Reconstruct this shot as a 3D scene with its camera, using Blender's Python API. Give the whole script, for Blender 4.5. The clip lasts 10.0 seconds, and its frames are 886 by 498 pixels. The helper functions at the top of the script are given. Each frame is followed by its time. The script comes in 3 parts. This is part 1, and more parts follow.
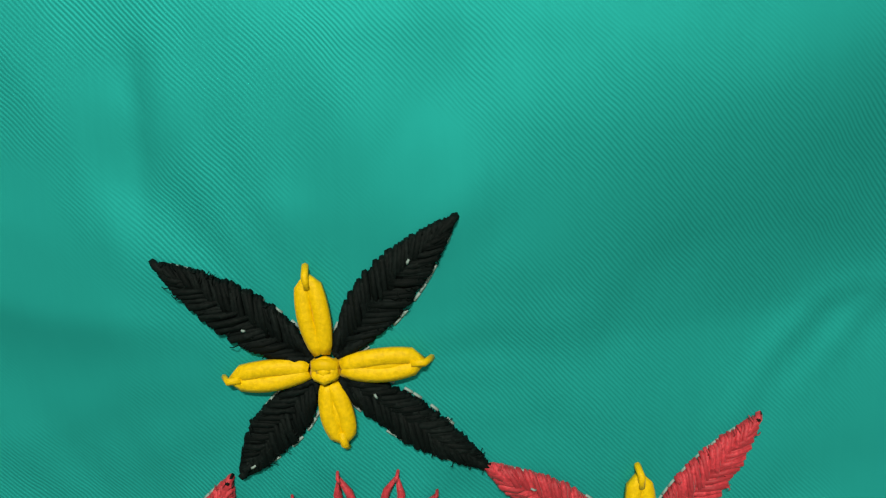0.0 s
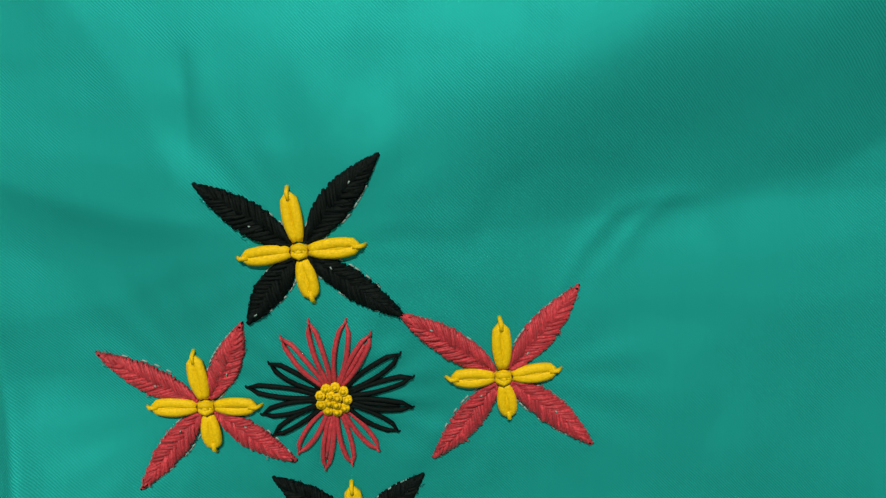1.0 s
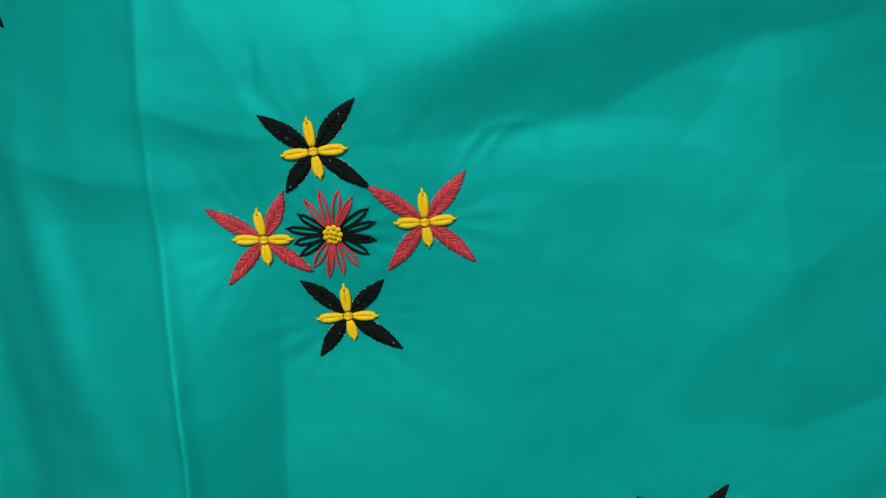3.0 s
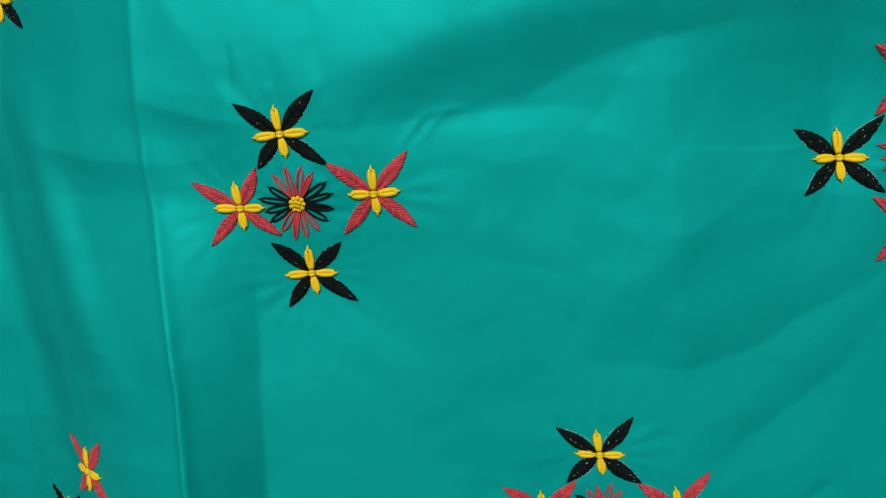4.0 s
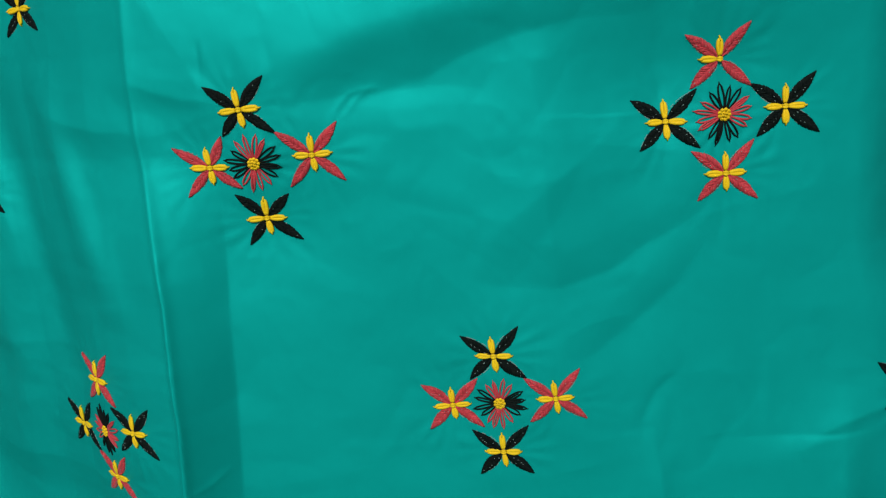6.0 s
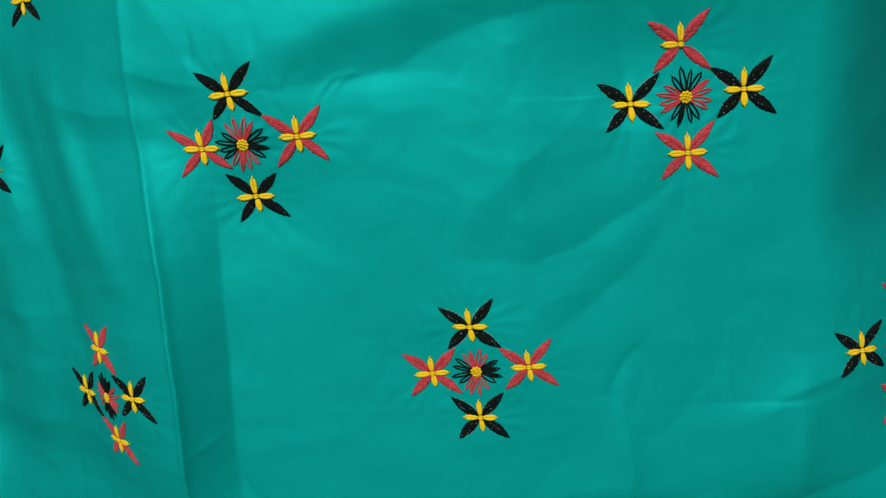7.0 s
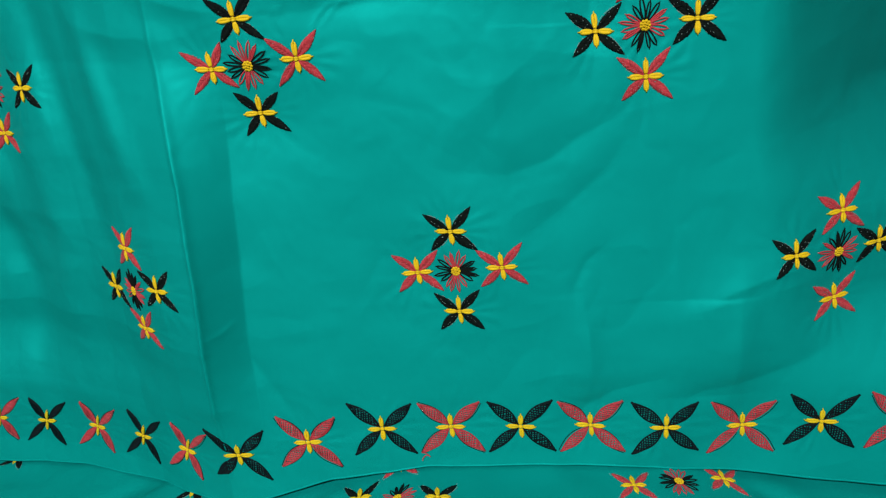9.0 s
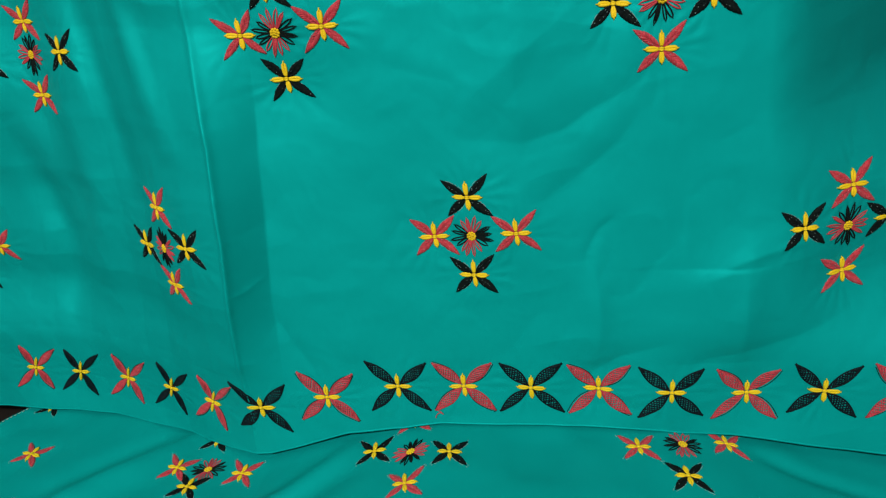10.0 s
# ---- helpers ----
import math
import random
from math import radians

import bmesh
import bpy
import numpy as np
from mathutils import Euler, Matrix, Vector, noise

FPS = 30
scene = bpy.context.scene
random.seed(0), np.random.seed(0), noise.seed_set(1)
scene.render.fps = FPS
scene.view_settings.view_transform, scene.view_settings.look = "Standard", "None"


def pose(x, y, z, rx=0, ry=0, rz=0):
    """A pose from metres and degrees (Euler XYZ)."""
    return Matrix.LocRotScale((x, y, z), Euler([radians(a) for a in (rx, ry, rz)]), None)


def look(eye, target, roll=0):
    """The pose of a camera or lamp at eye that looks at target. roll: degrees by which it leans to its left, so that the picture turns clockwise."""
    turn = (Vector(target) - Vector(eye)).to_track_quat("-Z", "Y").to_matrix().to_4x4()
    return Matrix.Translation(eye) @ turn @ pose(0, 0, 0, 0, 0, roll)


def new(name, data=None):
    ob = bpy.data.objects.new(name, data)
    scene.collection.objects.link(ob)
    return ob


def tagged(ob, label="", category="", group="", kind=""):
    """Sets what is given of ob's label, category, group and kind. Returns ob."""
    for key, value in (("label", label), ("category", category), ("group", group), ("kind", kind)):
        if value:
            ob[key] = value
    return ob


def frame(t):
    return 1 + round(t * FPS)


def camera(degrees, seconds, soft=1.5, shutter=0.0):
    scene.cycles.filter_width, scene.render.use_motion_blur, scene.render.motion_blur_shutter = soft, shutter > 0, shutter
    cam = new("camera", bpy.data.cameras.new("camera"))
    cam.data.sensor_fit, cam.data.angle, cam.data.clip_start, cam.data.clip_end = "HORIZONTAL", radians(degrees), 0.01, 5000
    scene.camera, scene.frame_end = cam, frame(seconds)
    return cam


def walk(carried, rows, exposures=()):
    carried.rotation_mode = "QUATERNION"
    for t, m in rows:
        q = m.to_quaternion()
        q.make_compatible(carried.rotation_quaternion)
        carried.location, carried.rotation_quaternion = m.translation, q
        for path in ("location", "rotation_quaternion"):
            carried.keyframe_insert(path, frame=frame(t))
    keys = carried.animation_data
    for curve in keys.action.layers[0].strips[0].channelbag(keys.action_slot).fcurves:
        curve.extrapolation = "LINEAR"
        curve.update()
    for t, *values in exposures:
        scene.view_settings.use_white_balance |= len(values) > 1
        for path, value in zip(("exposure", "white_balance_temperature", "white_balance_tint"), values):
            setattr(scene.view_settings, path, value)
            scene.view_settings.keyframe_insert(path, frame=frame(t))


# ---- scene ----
cam = camera(64.6, 10.0, soft=1.25)
PATH = [
    (0, (0.00551, 0.02190, 0.80393), (0.03999, 1.00758, 0.63886), -1.9),
    (0.5, (0.01159, 0.00226, 0.80258), (0.02804, 0.99030, 0.64929), -2.5),
    (1, (0.01535, -0.01825, 0.79861), (0.03619, 0.96945, 0.64365), -2.1),
    (1.5, (0.01892, -0.04118, 0.79490), (0.03247, 0.94767, 0.64662), -2.1),
    (2, (0.02148, -0.06344, 0.79029), (0.03097, 0.92388, 0.63184), -2.3),
    (2.5, (0.02781, -0.08300, 0.79196), (0.03466, 0.89867, 0.60149), -2.4),
    (2.7, (0.02984, -0.09477, 0.79051), (0.02462, 0.88896, 0.61095), -2.4),
    (3.8, (0.05248, -0.13811, 0.79536), (0.02235, 0.83689, 0.57539), -2.6),
    (4, (0.05735, -0.14699, 0.79299), (0.01899, 0.82955, 0.58111), -2.5),
    (4.5, (0.06847, -0.16750, 0.78975), (0.01630, 0.80858, 0.57869), -2.8),
    (5, (0.07454, -0.18717, 0.78891), (0.00715, 0.78706, 0.57364), -3.0),
    (5.5, (0.08317, -0.20181, 0.78924), (0.03706, 0.76758, 0.54808), -3.3),
    (6, (0.09144, -0.22022, 0.78866), (0.05662, 0.75303, 0.56154), -3.3),
    (6.2, (0.09648, -0.22400, 0.78364), (0.05774, 0.74466, 0.53829), -3.5),
    (7.3, (0.10877, -0.24647, 0.78656), (0.05606, 0.72301, 0.54711), -3.6),
    (7.5, (0.11164, -0.25046, 0.78551), (0.05437, 0.71732, 0.54032), -3.8),
    (8, (0.11797, -0.25642, 0.78456), (0.06760, 0.70763, 0.52366), -3.7),
    (8.5, (0.12123, -0.27048, 0.78390), (0.06052, 0.68451, 0.49354), -3.8),
    (9, (0.12171, -0.28478, 0.78917), (0.05722, 0.65343, 0.44916), -3.2),
    (9.5, (0.12432, -0.29512, 0.79308), (0.04467, 0.63457, 0.43346), -3.2),
    (10, (0.12555, -0.30005, 0.78939), (0.03002, 0.62259, 0.41575), -2.6),
]
walk(cam, [(t, look(eye, target, roll)) for t, eye, target, roll in PATH],
     [(0, -0.22, 7500, 10), (0.7, -0.36, 7400, 10), (1.5, -0.32, 7000, 10), (2.4, -0.27, 6650, 10), (4, -0.26, 6550, 10), (10, -0.17, 6500, 10)])

# ---- world, lights ----
world = bpy.data.worlds.new("world")
scene.world = world
world.use_nodes = True
world.node_tree.nodes["Background"].inputs[0].default_value = (0.02, 0.022, 0.024, 1)
world.node_tree.nodes["Background"].inputs[1].default_value = 1.0


def area(name, eye, target, sx, sy, watts, colour):
    lamp = bpy.data.lights.new(name, "AREA")
    lamp.shape, lamp.size, lamp.size_y, lamp.energy, lamp.color = "RECTANGLE", sx, sy, watts, colour
    ob = new(name, lamp)
    ob.matrix_world = look(eye, target)
    return ob


LAMP = (-0.2, -1.85, 2.25)
area("ceiling_lamp_light", (LAMP[0], LAMP[1], LAMP[2] - 0.05), (LAMP[0], LAMP[1] + 0.001, 0.0), 0.6, 0.14, 120, (1.0, 0.98, 0.95))

# ---- materials ----


def material(name, colour, rough=0.6, metal=0.0, sheen=0.0, spec=0.5):
    m = bpy.data.materials.new(name)
    m.use_nodes = True
    b = m.node_tree.nodes["Principled BSDF"]
    b.inputs["Base Color"].default_value = (*colour, 1)
    b.inputs["Roughness"].default_value = rough
    b.inputs["Metallic"].default_value = metal
    b.inputs["Specular IOR Level"].default_value = spec
    if sheen:
        b.inputs["Sheen Weight"].default_value = sheen
        b.inputs["Sheen Roughness"].default_value = 0.4
    return m


def node(m, kind, **values):
    n = m.node_tree.nodes.new(kind)
    for key, value in values.items():
        n.inputs[key.replace("_", " ")].default_value = value
    return n


def wire(m, a, out, b, into):
    m.node_tree.links.new(a.outputs[out], b.inputs[into])


def mixed(m, fac, a, b):
    """A colour mix by a factor socket; a and b are colours."""
    n = m.node_tree.nodes.new("ShaderNodeMix")
    n.data_type = "RGBA"
    m.node_tree.links.new(fac, n.inputs["Factor"])
    for slot, c in ((6, a), (7, b)):
        if isinstance(c, tuple):
            n.inputs[slot].default_value = (*c, 1)
        else:
            m.node_tree.links.new(c, n.inputs[slot])
    return n.outputs[2]


def ramp(m, socket, low, high):
    n = m.node_tree.nodes.new("ShaderNodeMapRange")
    n.inputs[1].default_value, n.inputs[2].default_value = low, high
    m.node_tree.links.new(socket, n.inputs[0])
    return n.outputs[0]


def cloth_material(name, colour, turn):
    """Glossy cotton twill: fine diagonal wale, slubs and faint fading."""
    m = material(name, colour, 0.59, metal=0.31, spec=0.2)
    m.node_tree.nodes["Principled BSDF"].inputs["Specular Tint"].default_value = (0.1, 1.0, 0.95, 1)
    m.node_tree.nodes["Principled BSDF"].inputs["Sheen Tint"].default_value = (0.3, 1.0, 0.9, 1)
    b = m.node_tree.nodes["Principled BSDF"]
    tc = m.node_tree.nodes.new("ShaderNodeTexCoord")
    mp = node(m, "ShaderNodeMapping", Rotation=turn)
    wire(m, tc, "Object", mp, "Vector")
    wave = node(m, "ShaderNodeTexWave", Scale=900.0, Distortion=7.0, Detail=2.0, Detail_Scale=0.2)
    wave.bands_direction = "X"
    wire(m, mp, 0, wave, "Vector")
    fine = node(m, "ShaderNodeTexNoise", Scale=900.0, Detail=2.0)
    wire(m, tc, "Object", fine, "Vector")
    slub_map = node(m, "ShaderNodeMapping", Scale=(900.0, 900.0, 60.0))
    wire(m, tc, "Object", slub_map, "Vector")
    slub = node(m, "ShaderNodeTexNoise", Scale=1.0, Detail=2.0)
    wire(m, slub_map, 0, slub, "Vector")
    patch = node(m, "ShaderNodeTexNoise", Scale=55.0, Detail=3.0)
    wire(m, tc, "Object", patch, "Vector")
    big = node(m, "ShaderNodeTexNoise", Scale=9.0, Detail=4.0)
    wire(m, tc, "Object", big, "Vector")
    dark = tuple(0.92 * c for c in colour)
    light = (colour[0] + 0.001, min(1, 1.06 * colour[1]), min(1, 1.06 * colour[2]))
    c1 = mixed(m, ramp(m, big.outputs[0], 0.3, 0.7), dark, light)
    gloss = mixed(m, ramp(m, slub.outputs[0], 0.25, 0.75), dark, light)
    half = m.node_tree.nodes.new("ShaderNodeMix")
    half.data_type = "RGBA"
    half.inputs[0].default_value = 0.35
    m.node_tree.links.new(c1, half.inputs[6])
    m.node_tree.links.new(gloss, half.inputs[7])
    # the wale shows in patches where the yarns lie high
    amount = m.node_tree.nodes.new("ShaderNodeMath")
    amount.operation = "MULTIPLY"
    m.node_tree.links.new(ramp(m, patch.outputs[0], 0.36, 0.62), amount.inputs[0])
    m.node_tree.links.new(wave.outputs["Fac"], amount.inputs[1])
    shift = node(m, "ShaderNodeMath")
    shift.operation = "SUBTRACT"
    wire(m, wave, "Fac", shift, 0)
    shift.inputs[1].default_value = 0.5
    swing = node(m, "ShaderNodeMath")
    swing.operation = "MULTIPLY_ADD"
    m.node_tree.links.new(ramp(m, patch.outputs[0], 0.33, 0.6), swing.inputs[0])
    wire(m, shift, 0, swing, 1)
    swing.inputs[2].default_value = 0.5
    # wale relief put into the colour as well: shaded furrows, glints on the yarns
    furrow_shade = tuple(0.74 * c for c in colour)
    yarn_glint = tuple(1.26 * c + 0.003 for c in colour)
    wale = mixed(m, swing.outputs[0], furrow_shade, yarn_glint)
    both = m.node_tree.nodes.new("ShaderNodeMix")
    both.data_type = "RGBA"
    both.inputs[0].default_value = 0.5
    m.node_tree.links.new(half.outputs[2], both.inputs[6])
    m.node_tree.links.new(wale, both.inputs[7])
    m.node_tree.links.new(both.outputs[2], b.inputs["Base Color"])
    total = m.node_tree.nodes.new("ShaderNodeMath")
    total.operation = "ADD"
    m.node_tree.links.new(amount.outputs[0], total.inputs[0])
    soft_slub = m.node_tree.nodes.new("ShaderNodeMath")
    soft_slub.operation = "MULTIPLY"
    soft_slub.inputs[1].default_value = 0.4
    m.node_tree.links.new(slub.outputs[0], soft_slub.inputs[0])
    m.node_tree.links.new(soft_slub.outputs[0], total.inputs[1])
    bump = node(m, "ShaderNodeBump", Strength=0.29, Distance=0.00013)
    m.node_tree.links.new(total.outputs[0], bump.inputs["Height"])
    wire(m, bump, 0, b, "Normal")
    return m


def thread_material(name, colour, rough=0.5, sheen=0.3, dim=0.6, spec=0.3):
    """Stranded embroidery cotton: each stitch a little different, fine twisted fibres."""
    m = material(name, colour, rough, sheen=sheen, spec=spec)
    b = m.node_tree.nodes["Principled BSDF"]
    geo = m.node_tree.nodes.new("ShaderNodeNewGeometry")
    tc = m.node_tree.nodes.new("ShaderNodeTexCoord")
    fibre = node(m, "ShaderNodeTexNoise", Scale=2600.0, Detail=2.0)
    wire(m, tc, "Object", fibre, "Vector")
    low = tuple(dim * c for c in colour)
    high = tuple(min(1.0, 1.18 * c + 0.004) for c in colour)
    one = mixed(m, geo.outputs["Random Per Island"], low, high)
    two = mixed(m, ramp(m, fibre.outputs[0], 0.3, 0.75), low, one)
    m.node_tree.links.new(two, b.inputs["Base Color"])
    bump = node(m, "ShaderNodeBump", Strength=0.6, Distance=0.0001)
    wire(m, fibre, 0, bump, "Height")
    wire(m, bump, 0, b, "Normal")
    return m


def wood_material(name, colour):
    m = material(name, colour, 0.45)
    b = m.node_tree.nodes["Principled BSDF"]
    tc = m.node_tree.nodes.new("ShaderNodeTexCoord")
    mp = node(m, "ShaderNodeMapping", Scale=(3.0, 40.0, 40.0))
    wire(m, tc, "Object", mp, "Vector")
    grain = node(m, "ShaderNodeTexNoise", Scale=2.0, Detail=6.0)
    wire(m, mp, 0, grain, "Vector")
    c = mixed(m, ramp(m, grain.outputs[0], 0.3, 0.7), tuple(0.5 * v for v in colour), colour)
    m.node_tree.links.new(c, b.inputs["Base Color"])
    return m


def plaster_material(name, colour):
    m = material(name, colour, 0.85)
    b = m.node_tree.nodes["Principled BSDF"]
    n1 = node(m, "ShaderNodeTexNoise", Scale=3.0, Detail=5.0)
    c = mixed(m, ramp(m, n1.outputs[0], 0.3, 0.7), tuple(0.85 * v for v in colour), colour)
    m.node_tree.links.new(c, b.inputs["Base Color"])
    return m


TEAL = (0.0, 0.33, 0.305)
CLOTH = cloth_material("teal_twill", TEAL, (0.0, radians(43), 0.0))
CLOTH_LOW = cloth_material("teal_twill_lying", TEAL, (0.0, 0.0, radians(43)))
BLACK = thread_material("black_thread", (0.0018, 0.0075, 0.0068), 0.75, 0.0, 0.5, 0.12)
NAVY = thread_material("navy_thread", (0.0014, 0.0095, 0.014), 0.7, 0.0, 0.5, 0.15)
RED = thread_material("red_thread", (0.66, 0.055, 0.075), 0.55, 0.1, 0.52, 0.25)
YELLOW = thread_material("yellow_thread", (0.83, 0.565, 0.008), 0.6, 0.05, 0.8, 0.2)
PALE = thread_material("pale_thread", (0.55, 0.6, 0.55), 0.6, 0.2)
CHALK = material("chalk", (0.24, 0.36, 0.34), 0.9)
WOOD = wood_material("dark_wood", (0.02, 0.014, 0.011))
WALL = plaster_material("wall_paint", (0.2, 0.195, 0.18))
CEIL = plaster_material("ceiling_paint", (0.5, 0.5, 0.48))
FLOOR = plaster_material("floor_cement", (0.3, 0.28, 0.25))
LAMP_MAT = bpy.data.materials.new("lamp_diffuser")
LAMP_MAT.use_nodes = True
LAMP_MAT.node_tree.nodes["Principled BSDF"].inputs["Emission Color"].default_value = (1, 0.97, 0.9, 1)
LAMP_MAT.node_tree.nodes["Principled BSDF"].inputs["Emission Strength"].default_value = 6
METAL = material("painted_metal", (0.7, 0.7, 0.7), 0.4)

# ---- helpers of this scene ----


def mesh_object(name, verts, faces, mat, parent=None, label="", smooth=True):
    me = bpy.data.meshes.new(name)
    me.from_pydata([tuple(v) for v in verts], [], faces)
    me.materials.append(mat)
    if smooth:
        me.polygons.foreach_set("use_smooth", [True] * len(me.polygons))
    me.update()
    ob = new(name, me)
    if parent:
        ob.parent = parent
    if label:
        ob["label"] = label
    return ob


def box(name, lo, hi, mat, parent=None, label="", bevel=0.004):
    bm = bmesh.new()
    bmesh.ops.create_cube(bm, size=1)
    for v in bm.verts:
        v.co = Vector([lo[i] + (v.co[i] + 0.5) * (hi[i] - lo[i]) for i in range(3)])
    if bevel:
        bmesh.ops.bevel(bm, geom=bm.edges[:], offset=bevel, segments=2, affect="EDGES")
    me = bpy.data.meshes.new(name)
    bm.to_mesh(me)
    bm.free()
    me.materials.append(mat)
    ob = new(name, me)
    if parent:
        ob.parent = parent
    if label:
        ob["label"] = label
    return ob


def value_noise(x, z, size, seed):
    """Smooth noise in -1..1 with cells of that size."""
    r = np.random.default_rng(seed)
    table = r.uniform(-1, 1, (64, 64))
    u, v = x / size + 17.3, z / size + 9.7
    i, j = np.floor(u).astype(int), np.floor(v).astype(int)
    fu, fv = u - i, v - j
    fu, fv = fu * fu * fu * (fu * (6 * fu - 15) + 10), fv * fv * fv * (fv * (6 * fv - 15) + 10)
    at = lambda a, b: table[a % 64, b % 64]
    return (at(i, j) * (1 - fu) + at(i + 1, j) * fu) * (1 - fv) + (at(i, j + 1) * (1 - fu) + at(i + 1, j + 1) * fu) * fv


def step(a, b, v):
    t = np.clip((v - a) / (b - a), 0, 1)
    return t * t * (3 - 2 * t)


def fold(x, z, line, amp, w, w2=None, power=2.0):
    """A crease along a line of points: amp is its height, w its half width above or left of the line, w2 on the other side."""
    w2 = w2 or w
    pad = 3.2 * max(w, w2) if power >= 2 else 4.6 * max(w, w2)
    xs, zs = [p[0] for p in line], [p[1] for p in line]
    near = (x > min(xs) - pad) & (x < max(xs) + pad) & (z > min(zs) - pad) & (z < max(zs) + pad)
    whole = np.zeros(x.shape)
    x, z = x[near], z[near]
    best = np.full(x.shape, 1e9)
    out = np.zeros(x.shape)
    for k, ((xa, za), (xb, zb)) in enumerate(zip(line, line[1:])):
        dx, dz = xb - xa, zb - za
        ll = dx * dx + dz * dz
        t = np.clip(((x - xa) * dx + (z - za) * dz) / ll, 0, 1)
        px, pz = x - xa - t * dx, z - za - t * dz
        d = np.hypot(px, pz)
        side = 0.5 + 0.5 * (dx * pz - dz * px) / (math.sqrt(ll) * d + 1e-9)
        along = (k + t) / (len(line) - 1)
        taper = np.sin(np.pi * (0.08 + 0.84 * along)) ** 0.7
        h = amp * taper * np.exp(-((d / (w2 + (w - w2) * side)) ** power))
        nearer = d < best
        out = np.where(nearer, h, out)
        best = np.minimum(best, d)
    whole[near] = out
    return whole


def crease(x, z, line, amp, w, w2=None):
    """A fold with a pressed, clear ridge."""
    return fold(x, z, line, amp, w, w2, 1.3)


# ---- the hanging cloth's surface: y as a function of x and z ----
FRONT = 0.085
LEFT_D = [-1, 0, 0.024, 0.045, 0.066, 0.09, 0.11, 0.145, 0.18, 0.25, 0.32]
LEFT_Y = [0, 0, 0.0135, 0.028, 0.046, 0.06, 0.068, 0.084, 0.094, 0.104, 0.108]
MOTIFS = []
# slow sags and swells of the cloth: x, z, depth
SAG = [(-0.004, 0.784, -0.0030), (-0.020, 0.759, -0.0018), (0.026, 0.762, -0.0003), (0.002, 0.735, 0.0055), (0.000, 0.760, -0.0020), (0.011, 0.773, -0.0003), (-0.035, 0.768, 0.0055), (0.201, 0.792, 0.0016), (0.179, 0.768, -0.0017), (0.101, 0.666, -0.0024), (0.081, 0.641, 0.0032), (0.129, 0.644, -0.0025), (0.104, 0.617, -0.0009), (-0.090, 0.660, -0.0034), (-0.111, 0.629, -0.0031), (-0.069, 0.638, -0.0034), (-0.088, 0.608, -0.0010), (-0.220, 0.496, 0.0010), (-0.173, 0.501, 0.0038), (-0.128, 0.505, 0.0014), (-0.085, 0.510, 0.0038), (-0.043, 0.518, 0.0020), (0.095, 0.537, 0.0019), (0.181, 0.536, 0.0025), (0.273, 0.532, 0.0057), (0.318, 0.537, 0.0004), (0.322, 0.663, -0.0007), (0.328, 0.607, 0.0045), (-0.188, 0.768, 0.0079), (-0.154, 0.750, -0.0035), (-0.185, 0.721, 0.0122)]


